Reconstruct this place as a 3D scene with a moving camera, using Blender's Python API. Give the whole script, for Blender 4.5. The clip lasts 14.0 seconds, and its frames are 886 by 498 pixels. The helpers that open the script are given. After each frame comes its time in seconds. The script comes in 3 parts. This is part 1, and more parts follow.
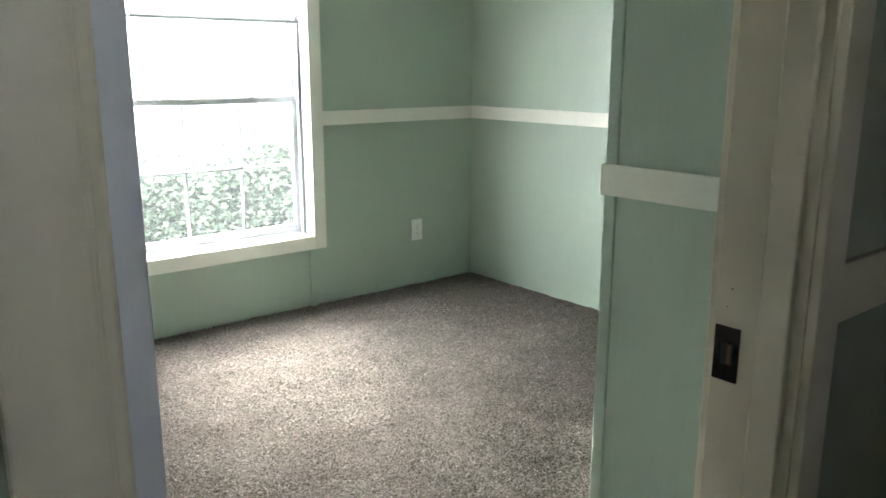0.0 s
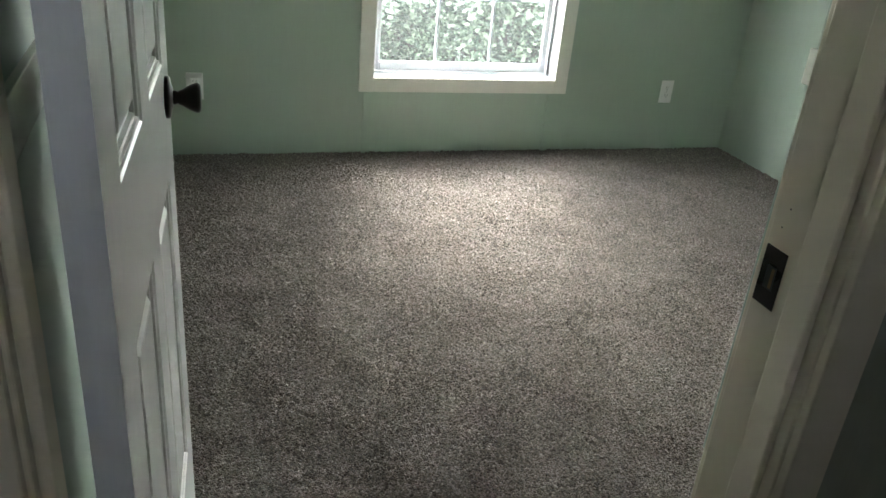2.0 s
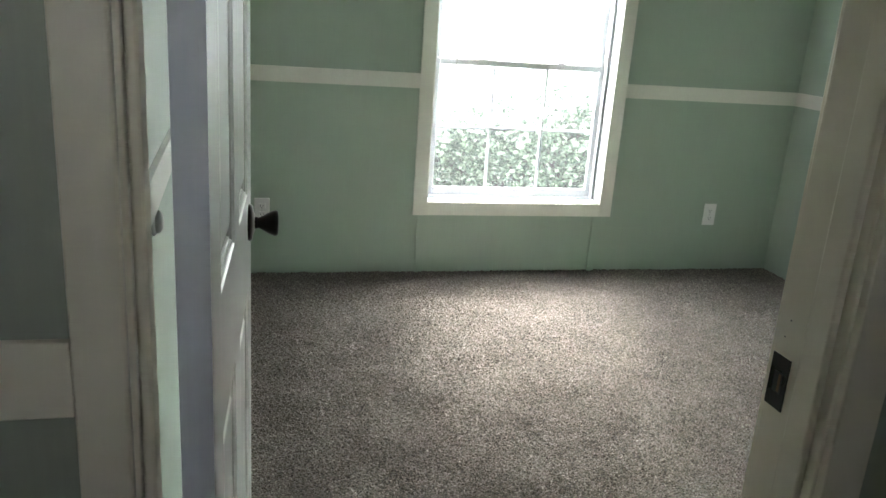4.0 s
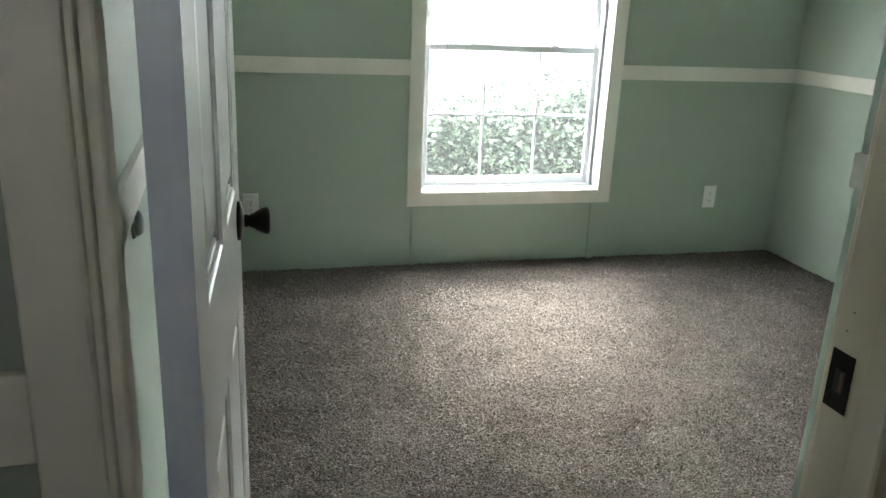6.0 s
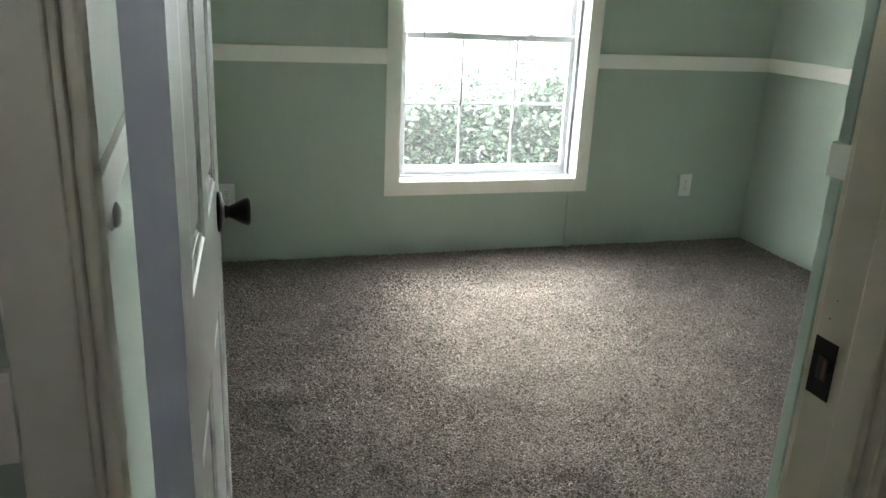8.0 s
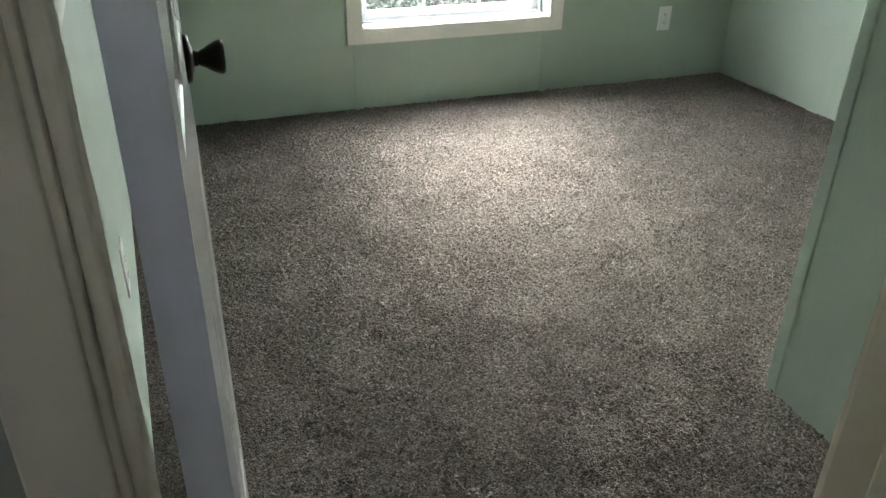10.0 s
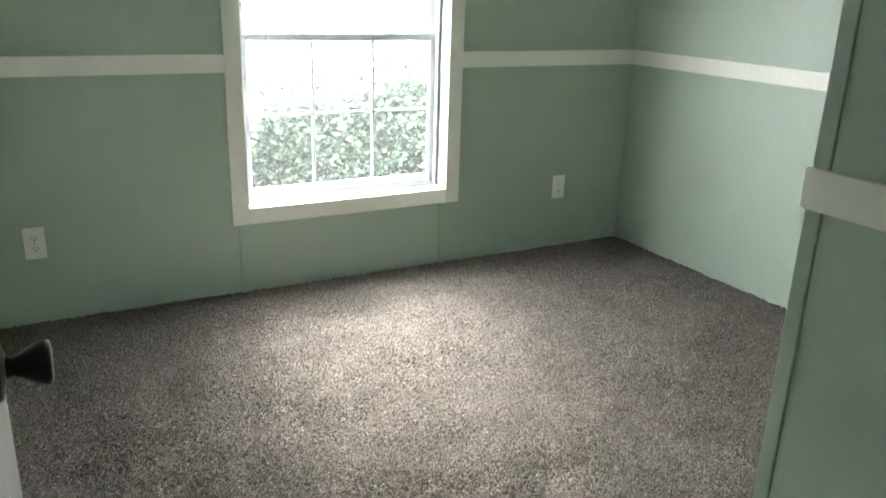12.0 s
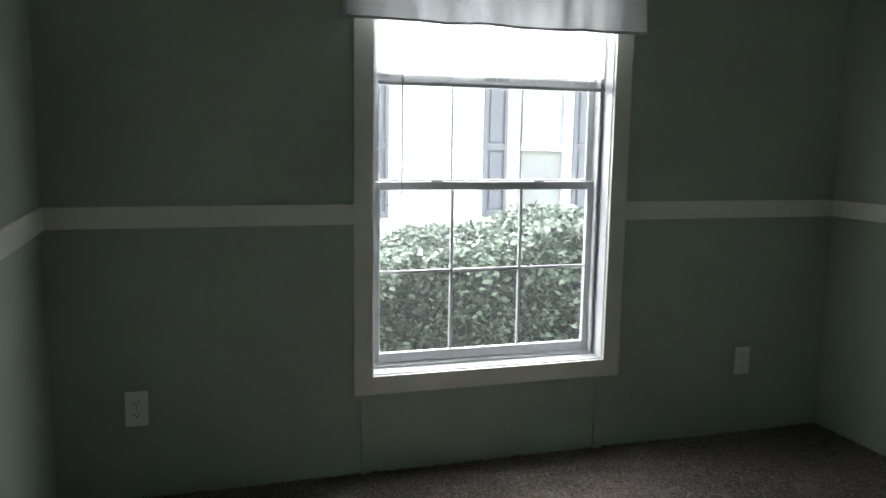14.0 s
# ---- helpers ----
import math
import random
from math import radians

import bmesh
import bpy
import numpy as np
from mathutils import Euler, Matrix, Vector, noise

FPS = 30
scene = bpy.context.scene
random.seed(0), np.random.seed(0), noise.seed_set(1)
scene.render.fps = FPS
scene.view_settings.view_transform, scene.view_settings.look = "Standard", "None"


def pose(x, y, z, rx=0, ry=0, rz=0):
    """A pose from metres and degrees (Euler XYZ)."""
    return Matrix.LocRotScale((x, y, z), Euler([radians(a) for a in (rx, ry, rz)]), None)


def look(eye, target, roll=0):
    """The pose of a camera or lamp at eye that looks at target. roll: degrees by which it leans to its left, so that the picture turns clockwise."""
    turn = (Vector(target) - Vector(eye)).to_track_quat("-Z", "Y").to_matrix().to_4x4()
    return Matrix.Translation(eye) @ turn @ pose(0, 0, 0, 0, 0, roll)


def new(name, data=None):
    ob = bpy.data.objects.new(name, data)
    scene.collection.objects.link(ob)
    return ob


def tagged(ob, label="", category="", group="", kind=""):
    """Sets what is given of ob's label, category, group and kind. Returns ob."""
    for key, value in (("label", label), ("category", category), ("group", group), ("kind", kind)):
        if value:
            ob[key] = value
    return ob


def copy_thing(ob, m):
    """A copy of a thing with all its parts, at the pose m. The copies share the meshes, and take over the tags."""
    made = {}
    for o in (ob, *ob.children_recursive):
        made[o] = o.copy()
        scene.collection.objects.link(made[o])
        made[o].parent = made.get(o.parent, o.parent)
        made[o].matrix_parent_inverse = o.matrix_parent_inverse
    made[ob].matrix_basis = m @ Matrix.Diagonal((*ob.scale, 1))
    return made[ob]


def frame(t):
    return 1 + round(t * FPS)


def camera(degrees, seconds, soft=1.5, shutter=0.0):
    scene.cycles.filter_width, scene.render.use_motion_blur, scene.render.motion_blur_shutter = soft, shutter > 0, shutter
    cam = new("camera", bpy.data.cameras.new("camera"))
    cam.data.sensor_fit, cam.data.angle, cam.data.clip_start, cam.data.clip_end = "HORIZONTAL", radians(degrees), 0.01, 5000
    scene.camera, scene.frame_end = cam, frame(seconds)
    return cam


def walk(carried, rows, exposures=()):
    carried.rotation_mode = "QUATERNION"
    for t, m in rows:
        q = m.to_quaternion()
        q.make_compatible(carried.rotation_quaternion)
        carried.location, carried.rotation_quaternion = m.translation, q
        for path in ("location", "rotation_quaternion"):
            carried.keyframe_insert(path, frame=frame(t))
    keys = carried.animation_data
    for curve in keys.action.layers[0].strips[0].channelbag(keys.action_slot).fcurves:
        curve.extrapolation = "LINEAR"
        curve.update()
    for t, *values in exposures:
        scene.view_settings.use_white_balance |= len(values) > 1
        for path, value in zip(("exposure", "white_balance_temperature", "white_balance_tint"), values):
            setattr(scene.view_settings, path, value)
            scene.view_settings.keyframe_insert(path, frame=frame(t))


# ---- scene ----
cam = camera(59.0, 14.0, 1.5, 0.15)
PATH = [
    (0, (-1.463, -3.336, 1.171), (-0.225, -1.831, 0.72), 0.1),
    (0.5, (-1.336, -3.347, 1.158), (-0.408, -1.65, 0.649), -0.1),
    (1, (-1.195, -3.435, 1.175), (-0.566, -1.663, 0.492), 2.0),
    (1.5, (-1.176, -3.441, 1.17), (-0.593, -1.725, 0.324), 3.6),
    (2, (-1.237, -3.478, 1.198), (-0.647, -1.767, 0.347), 5.4),
    (2.5, (-1.24, -3.597, 1.23), (-0.747, -1.813, 0.473), 6.2),
    (3, (-1.245, -3.667, 1.259), (-0.804, -1.802, 0.688), 4.9),
    (5.5, (-1.296, -3.496, 1.202), (-0.768, -1.661, 0.61), 2.6),
    (6, (-1.27, -3.499, 1.212), (-0.774, -1.656, 0.613), 2.5),
    (6.5, (-1.244, -3.491, 1.211), (-0.68, -1.663, 0.626), 3.1),
    (7, (-1.266, -3.492, 1.215), (-0.711, -1.667, 0.614), 2.8),
    (9.3, (-1.293, -3.477, 1.176), (-0.717, -1.704, 0.451), 2.3),
    (9.5, (-1.301, -3.426, 1.157), (-0.69, -1.712, 0.327), 1.4),
    (10, (-1.314, -3.332, 1.146), (-0.695, -1.688, 0.189), 0.9),
    (10.5, (-1.208, -3.229, 1.168), (-0.647, -1.529, 0.281), -0.2),
    (11, (-1.157, -3.144, 1.156), (-0.638, -1.424, 0.279), -0.9),
    (11.5, (-1.188, -3.094, 1.169), (-0.448, -1.416, 0.372), 1.3),
    (12, (-1.226, -3.05, 1.226), (-0.311, -1.388, 0.594), 1.8),
    (12.5, (-1.216, -3.034, 1.288), (-0.258, -1.308, 0.967), -0.0),
    (13, (-1.105, -3.001, 1.262), (-0.3, -1.183, 1.044), -0.2),
    (13.5, (-1.008, -2.877, 1.243), (-0.254, -1.048, 0.954), 0.8),
    (14, (-1.006, -2.621, 1.195), (-0.422, -0.729, 0.913), 0.9),
]
EXPOSURES = [(0, 6.1, 6450, 10), (0.6, 5.65, 6450, 10), (1.2, 5.65, 6450, 10), (3.0, 5.92, 6450, 10), (5.5, 5.75, 6450, 10), (9.5, 5.65, 6450, 10), (10.5, 5.95, 6450, 10), (12.0, 5.9, 6450, 10), (12.5, 5.1, 6400, 10), (13.0, 4.38, 6400, 10), (14, 3.8, 6350, 10)]
walk(cam, [(t, look(eye, target, roll)) for t, eye, target, roll in PATH], EXPOSURES)

# ---- world, sun, exposure ----
world = bpy.data.worlds.new("hazy_sky")
scene.world = world
world.use_nodes = True
wn = world.node_tree
sky = wn.nodes.new("ShaderNodeTexSky")
sky.sky_type = 'NISHITA'
sky.sun_disc = False
sky.sun_elevation = radians(42)
sky.sun_rotation = radians(9)
sky.air_density, sky.dust_density, sky.ozone_density = 1.0, 2.0, 1.0
veil = wn.nodes.new("ShaderNodeHueSaturation")      # haze greys the sky's blue
veil.inputs["Saturation"].default_value = 0.3
wn.links.new(sky.outputs[0], veil.inputs["Color"])
wn.links.new(veil.outputs[0], wn.nodes["Background"].inputs[0])
wn.nodes["Background"].inputs[1].default_value = 0.15

sun = new("sun", bpy.data.lights.new("sun", 'SUN'))
sun.data.energy, sun.data.angle, sun.data.color = 1.1, radians(176), (1.0, 1.0, 0.99)
sun.matrix_world = look((3.3, 20.9, 19.0), (0, 0, 0))


# ---- materials ----
def material(name, rgb, rough=0.5, spread=0.08, grain=40.0, patch=2.0, bump=0.05, stretch=(1, 1, 1), metal=0.0, distance=0.002, wear=0.08):
    """A surface whose tone varies at two scales, with a fine relief."""
    m = bpy.data.materials.new(name)
    m.use_nodes = True
    nt = m.node_tree
    n, lk = nt.nodes, nt.links
    p = n["Principled BSDF"]
    co = n.new("ShaderNodeTexCoord")
    mp = n.new("ShaderNodeMapping")
    mp.inputs["Scale"].default_value = stretch
    lk.new(co.outputs["Object"], mp.inputs[0])
    fine, broad = n.new("ShaderNodeTexNoise"), n.new("ShaderNodeTexNoise")
    fine.inputs["Scale"].default_value, fine.inputs["Detail"].default_value = grain, 4
    broad.inputs["Scale"].default_value, broad.inputs["Detail"].default_value = patch, 3
    lk.new(mp.outputs[0], fine.inputs[0])
    lk.new(co.outputs["Object"], broad.inputs[0])
    add = n.new("ShaderNodeMath")
    add.operation = 'ADD'
    lk.new(fine.outputs[0], add.inputs[0])
    lk.new(broad.outputs[0], add.inputs[1])
    ramp = n.new("ShaderNodeMapRange")
    ramp.inputs[1].default_value, ramp.inputs[2].default_value = 0.6, 1.4
    ramp.inputs[3].default_value, ramp.inputs[4].default_value = 1 - spread, 1 + spread
    lk.new(add.outputs[0], ramp.inputs[0])
    mix = n.new("ShaderNodeVectorMath")
    mix.operation = 'SCALE'
    mix.inputs[0].default_value = rgb
    lk.new(ramp.outputs[0], mix.inputs["Scale"])
    lk.new(mix.outputs[0], p.inputs["Base Color"])
    rr = n.new("ShaderNodeMapRange")
    rr.inputs[3].default_value, rr.inputs[4].default_value = max(rough - wear, 0.02), min(rough + wear, 1)
    lk.new(broad.outputs[0], rr.inputs[0])
    lk.new(rr.outputs[0], p.inputs["Roughness"])
    p.inputs["Metallic"].default_value = metal
    if bump:
        b = n.new("ShaderNodeBump")
        b.inputs["Strength"].default_value, b.inputs["Distance"].default_value = bump, distance
        lk.new(fine.outputs[0], b.inputs["Height"])
        lk.new(b.outputs[0], p.inputs["Normal"])
    return m


def carpet_material():
    """Frieze carpet: twisted tufts of grey, taupe and dark brown, in loose brushed patches."""
    m = bpy.data.materials.new("taupe_frieze_carpet")
    m.use_nodes = True
    nt = m.node_tree
    n, lk = nt.nodes, nt.links
    p = n["Principled BSDF"]
    co = n.new("ShaderNodeTexCoord")
    tuft = n.new("ShaderNodeTexVoronoi")
    tuft.inputs["Scale"].default_value = 265
    lk.new(co.outputs["Object"], tuft.inputs[0])
    speck = n.new("ShaderNodeTexNoise")
    speck.inputs["Scale"].default_value, speck.inputs["Detail"].default_value = 165, 3
    lk.new(co.outputs["Object"], speck.inputs[0])
    brushed = n.new("ShaderNodeTexNoise")
    brushed.inputs["Scale"].default_value, brushed.inputs["Detail"].default_value, brushed.inputs["Roughness"].default_value = 5.5, 4, 0.62
    brushed.inputs["Distortion"].default_value = 0.6
    lk.new(co.outputs["Object"], brushed.inputs[0])
    sep = n.new("ShaderNodeSeparateColor")
    lk.new(tuft.outputs["Color"], sep.inputs[0])
    ramp = n.new("ShaderNodeValToRGB")
    e = ramp.color_ramp.elements
    e[0].position, e[0].color = 0.0, (0.022, 0.018, 0.014, 1)
    e[1].position, e[1].color = 1.0, (0.55, 0.495, 0.42, 1)
    k = ramp.color_ramp.elements.new(0.35)
    k.color = (0.122, 0.104, 0.084, 1)
    k = ramp.color_ramp.elements.new(0.7)
    k.color = (0.245, 0.216, 0.182, 1)
    mixv = n.new("ShaderNodeMath")
    mixv.operation = 'MULTIPLY_ADD'
    lk.new(sep.outputs[0], mixv.inputs[0])
    mixv.inputs[1].default_value = 0.55
    sp = n.new("ShaderNodeMapRange")
    sp.inputs[1].default_value, sp.inputs[2].default_value = 0.3, 0.7
    sp.inputs[3].default_value, sp.inputs[4].default_value = 0.0, 0.45
    lk.new(speck.outputs[0], sp.inputs[0])
    lk.new(sp.outputs[0], mixv.inputs[2])
    lk.new(mixv.outputs[0], ramp.inputs[0])
    br = n.new("ShaderNodeMapRange")
    br.inputs[1].default_value, br.inputs[2].default_value = 0.35, 0.66
    br.inputs[3].default_value, br.inputs[4].default_value = 0.85, 1.07
    lk.new(brushed.outputs[0], br.inputs[0])
    sc = n.new("ShaderNodeVectorMath")
    sc.operation = 'SCALE'
    lk.new(ramp.outputs[0], sc.inputs[0])
    lk.new(br.outputs[0], sc.inputs["Scale"])
    lk.new(sc.outputs[0], p.inputs["Base Color"])
    p.inputs["Roughness"].default_value = 0.95
    p.inputs["Sheen Weight"].default_value = 0.15
    p.inputs["Specular IOR Level"].default_value = 0.1
    b = n.new("ShaderNodeBump")
    b.inputs["Strength"].default_value, b.inputs["Distance"].default_value = 0.9, 0.006
    lk.new(tuft.outputs["Distance"], b.inputs["Height"])
    b.invert = True
    lk.new(b.outputs[0], p.inputs["Normal"])
    return m


def thin_material(name, rgb, rough, through_share, spread=0.03, grain=50, bump=0.02, uneven=0.1):
    """A thin sheet that lets part of the light through."""
    m = material(name, rgb, rough, spread, grain, 4, bump, (1, 1, 1), 0, 0.0005)
    nt = m.node_tree
    n, lk = nt.nodes, nt.links
    p, out = n["Principled BSDF"], n["Material Output"]
    tr = n.new("ShaderNodeBsdfTranslucent")
    tr.inputs[0].default_value = (*rgb, 1)
    mx = n.new("ShaderNodeMixShader")
    co, mp, weave, span = n.new("ShaderNodeTexCoord"), n.new("ShaderNodeMapping"), n.new("ShaderNodeTexNoise"), n.new("ShaderNodeMapRange")
    mp.inputs["Scale"].default_value = (16, 3, 5)
    mp.inputs["Rotation"].default_value = (0, 0.25, 0)
    weave.inputs["Scale"].default_value, weave.inputs["Detail"].default_value = 1.0, 5
    span.inputs[1].default_value, span.inputs[2].default_value = 0.3, 0.7
    span.inputs[3].default_value, span.inputs[4].default_value = through_share * (1 - uneven), through_share * (1 + uneven)
    lk.new(co.outputs["Object"], mp.inputs[0])
    lk.new(mp.outputs[0], weave.inputs[0])
    lk.new(weave.outputs[0], span.inputs[0])
    lk.new(span.outputs[0], mx.inputs[0])
    lk.new(p.outputs[0], mx.inputs[1])
    lk.new(tr.outputs[0], mx.inputs[2])
    lk.new(mx.outputs[0], out.inputs[0])
    return m


def leaf_material(name, low, high, rough):
    m = bpy.data.materials.new(name)
    m.use_nodes = True
    nt = m.node_tree
    n, lk = nt.nodes, nt.links
    p, out = n["Principled BSDF"], n["Material Output"]
    geo = n.new("ShaderNodeNewGeometry")
    ramp = n.new("ShaderNodeValToRGB")
    ramp.color_ramp.elements[0].color, ramp.color_ramp.elements[1].color = (*low, 1), (*high, 1)
    k = ramp.color_ramp.elements.new(0.6)
    k.color = (*[0.7 * a + 0.3 * b for a, b in zip(low, high)], 1)
    lk.new(geo.outputs["Random Per Island"], ramp.inputs[0])
    lk.new(ramp.outputs[0], p.inputs["Base Color"])
    p.inputs["Roughness"].default_value = rough
    p.inputs["Specular IOR Level"].default_value = 0.55
    tr = n.new("ShaderNodeBsdfTranslucent")
    lk.new(ramp.outputs[0], tr.inputs[0])
    mx = n.new("ShaderNodeMixShader")
    mx.inputs[0].default_value = 0.2
    lk.new(p.outputs[0], mx.inputs[1])
    lk.new(tr.outputs[0], mx.inputs[2])
    lk.new(mx.outputs[0], out.inputs[0])
    return m


def glass_material():
    m = bpy.data.materials.new("window_glass")
    m.use_nodes = True
    p = m.node_tree.nodes["Principled BSDF"]
    p.inputs["Transmission Weight"].default_value = 1
    p.inputs["Roughness"].default_value = 0.0
    p.inputs["IOR"].default_value = 1.45
    # a faint translucent share paints the window's veiling glare into the pane
    nt = m.node_tree
    n, lk = nt.nodes, nt.links
    glare, mx, streak = n.new("ShaderNodeBsdfTranslucent"), n.new("ShaderNodeMixShader"), n.new("ShaderNodeTexNoise")
    glare.inputs[0].default_value = (0.85, 0.87, 0.9, 1)
    streak.inputs["Scale"].default_value = 5
    span = n.new("ShaderNodeMapRange")
    span.inputs[3].default_value, span.inputs[4].default_value = 0.003, 0.007
    co = n.new("ShaderNodeTexCoord")
    lk.new(co.outputs["Object"], streak.inputs[0])
    lk.new(streak.outputs[0], span.inputs[0])
    lk.new(span.outputs[0], mx.inputs[0])
    lk.new(p.outputs[0], mx.inputs[1])
    lk.new(glare.outputs[0], mx.inputs[2])
    lk.new(mx.outputs[0], n["Material Output"].inputs[0])
    return m


GREEN = material("sage_green_wallboard", (0.372, 0.45, 0.370), 0.42, 0.035, 160, 1.6, 0.12, (1, 1, 0.04), 0, 0.0008)
GREEN_EDGE = material("sage_green_moulding", (0.365, 0.445, 0.368), 0.4, 0.03, 60, 3, 0.06, (1, 1, 0.2))
CREAM = material("off_white_trim_paint", (0.74, 0.73, 0.66), 0.38, 0.04, 70, 3, 0.08, (1, 1, 1), 0, 0.0006)
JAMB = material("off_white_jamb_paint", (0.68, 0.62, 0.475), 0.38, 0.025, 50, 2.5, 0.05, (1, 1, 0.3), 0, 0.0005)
DOOR = material("white_moulded_door_paint", (0.654, 0.658, 0.631), 0.22, 0.03, 120, 3, 0.06, (1, 1, 0.08), 0, 0.0004, 0.02)
DOOR_EDGE = material("grey_primed_door_edge", (0.70, 0.715, 0.735), 0.45, 0.05, 80, 4, 0.1, (1, 1, 0.1))
VINYL = material("white_window_vinyl", (0.62, 0.64, 0.65), 0.35, 0.03, 50, 4, 0.03)
BLIND = thin_material("white_blind_slat", (0.9, 0.9, 0.9), 0.4, 0.8)
# the room's sage green again, with the hall's dimness put into the colour
HALL = material("shaded_sage_hall_wallboard", (0.30, 0.315, 0.24), 0.45, 0.05, 160, 1.6, 0.12, (1, 1, 0.04), 0, 0.0008)
PLATE = material("white_plastic_plate", (0.8, 0.8, 0.78), 0.3, 0.02, 50, 6, 0.0)
SLOT = material("dark_socket_slot", (0.02, 0.02, 0.02), 0.6, 0.1, 50, 6, 0.0)
BRONZE = material("oil_rubbed_bronze", (0.02, 0.016, 0.014), 0.3, 0.2, 90, 12, 0.05, (1, 1, 1), 0.85)
BRASS = material("dull_brass_latch_hole", (0.16, 0.1, 0.05), 0.5, 0.2, 90, 12, 0.05, (1, 1, 1), 0.5)
STEEL = material("satin_nickel", (0.5, 0.5, 0.48), 0.35, 0.05, 90, 12, 0.02, (1, 1, 1), 0.9)
RUBBER = material("pale_rubber", (0.6, 0.6, 0.57), 0.6, 0.05, 60, 9, 0.02)
CEIL = material("white_textured_ceiling", (0.78, 0.77, 0.74), 0.9, 0.04, 90, 2, 0.4, (1, 1, 1), 0, 0.003)
CARPET = carpet_material()
CLOTH = thin_material("white_valance_cloth", (0.72, 0.75, 0.755), 0.9, 0.14, 0.08, 220, 0.4, 0.6)
CLOTH_TRIM = material("grey_cloth_binding", (0.42, 0.42, 0.44), 0.9, 0.08, 300, 6, 0.2)
GLASS = glass_material()
GRID = thin_material("white_vinyl_grid_bar", (0.72, 0.74, 0.76), 0.35, 0.16)
LEAF = leaf_material("glossy_green_leaf", (0.026, 0.046, 0.032), (0.29, 0.355, 0.26), 0.22)
# twig brown, kept near black so the hedge's backing sheet reads as shade
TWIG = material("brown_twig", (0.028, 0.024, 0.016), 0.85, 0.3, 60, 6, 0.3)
SIDING = material("white_vinyl_siding", (0.84, 0.84, 0.82), 0.5, 0.03, 30, 0.8, 0.05)
SHUTTER = material("charcoal_shutter", (0.155, 0.16, 0.18), 0.5, 0.05, 40, 2, 0.05)
SHINGLE = material("pale_metal_roofing", (0.5, 0.5, 0.49), 0.9, 0.2, 12, 1, 0.4)
GRASS = material("mown_grass", (0.07, 0.11, 0.035), 0.95, 0.35, 14, 0.6, 0.6, (1, 1, 1), 0, 0.02)


# ---- builders ----
def box(bm, x0, x1, y0, y1, z0, z1, bevel=0.0, segments=2):
    v = [bm.verts.new(c) for c in ((x0, y0, z0), (x1, y0, z0), (x1, y1, z0), (x0, y1, z0), (x0, y0, z1), (x1, y0, z1), (x1, y1, z1), (x0, y1, z1))]
    f = [bm.faces.new([v[i] for i in q]) for q in ((3, 2, 1, 0), (4, 5, 6, 7), (0, 1, 5, 4), (1, 2, 6, 5), (2, 3, 7, 6), (3, 0, 4, 7))]
    if bevel:
        edges = {e for face in f for e in face.edges}
        bmesh.ops.bevel(bm, geom=list(edges), offset=bevel, segments=segments, affect='EDGES', profile=0.5)
    return bm


def boxes(*rows, bevel=0.0):
    bm = bmesh.new()
    for r in rows:
        box(bm, *r, bevel=bevel)
    return bm


def lathe(profile, steps=32):
    """A turned shape about the z axis from (radius, height) pairs."""
    bm = bmesh.new()
    rings = [[bm.verts.new((r * math.cos(2 * math.pi * i / steps), r * math.sin(2 * math.pi * i / steps), z)) for i in range(steps)] for r, z in profile]
    for a, b in zip(rings, rings[1:]):
        for i in range(steps):
            f = bm.faces.new((a[i], a[(i + 1) % steps], b[(i + 1) % steps], b[i]))
            f.smooth = True
    bm.faces.new(rings[0][::-1])
    bm.faces.new(rings[-1])
    return bm


def part(name, bm, mat, parent=None, label="", m=None):
    me = bpy.data.meshes.new(name)
    bmesh.ops.recalc_face_normals(bm, faces=bm.faces)
    bm.to_mesh(me)
    bm.free()
    for x in (mat if isinstance(mat, (list, tuple)) else [mat]):
        me.materials.append(x)
    ob = new(name, me)
    if parent:
        ob.parent = parent
    if m is not None:
        ob.matrix_basis = m
    return tagged(ob, label)


def thing(name, label, category, m=None, group="", kind=""):
    ob = new(name)
    ob.empty_display_size = 0.05
    if m is not None:
        ob.matrix_basis = m
    return tagged(ob, label, category, group, kind)


def setting(name, bm, mat, label, category):
    return tagged(part(name, bm, mat), label, category, "", "structure")


# ---- the plan ----
XL0, XL1 = -1.478, -1.420      # left wall at the window wall and at the door wall
XR = 1.490
YD, YH = -2.865, -2.967        # door wall, room side and hall side
JL, JR = -1.364, -0.665        # door opening between the jambs
CEILING = 2.29
HEAD = 2.03
SX, SY = -0.085, -2.240        # corner of the closet that juts into the room
WX, WZ0, WZ1 = 0.450, 0.360, 1.790   # window opening
R0, R1 = 0.898, 0.966          # batten rail
HX0, HX1, HY = -2.9, 1.6, -4.75

floor = setting("floor", boxes((HX0, 1.7, HY, 0.1, -0.12, -0.006)), CARPET, "taupe and grey frieze carpet, brushed in patches", "carpet")
# the slab runs on outdoors as an added, unseen eave that trims steep skylight
ceiling = setting("ceiling", boxes((HX0 - 0.1, 1.7, HY - 0.5, 0.4, CEILING, CEILING + 0.1)), CEIL, "white textured ceiling panels", "ceiling")
setting("wall_window", boxes((-1.6, -WX, 0, 0.12, -0.12, CEILING), (WX, 1.62, 0, 0.12, -0.12, CEILING), (-WX, WX, 0, 0.12, -0.12, WZ0), (-WX, WX, 0, 0.12, WZ1, CEILING)), GREEN,
        "sage green wallboard wall around the window", "wall")
bm = bmesh.new()
lo = [bm.verts.new(c) for c in ((XL0, 0, -0.12), (XL1, YD, -0.12), (-1.6, YD, -0.12), (-1.6, 0, -0.12))]
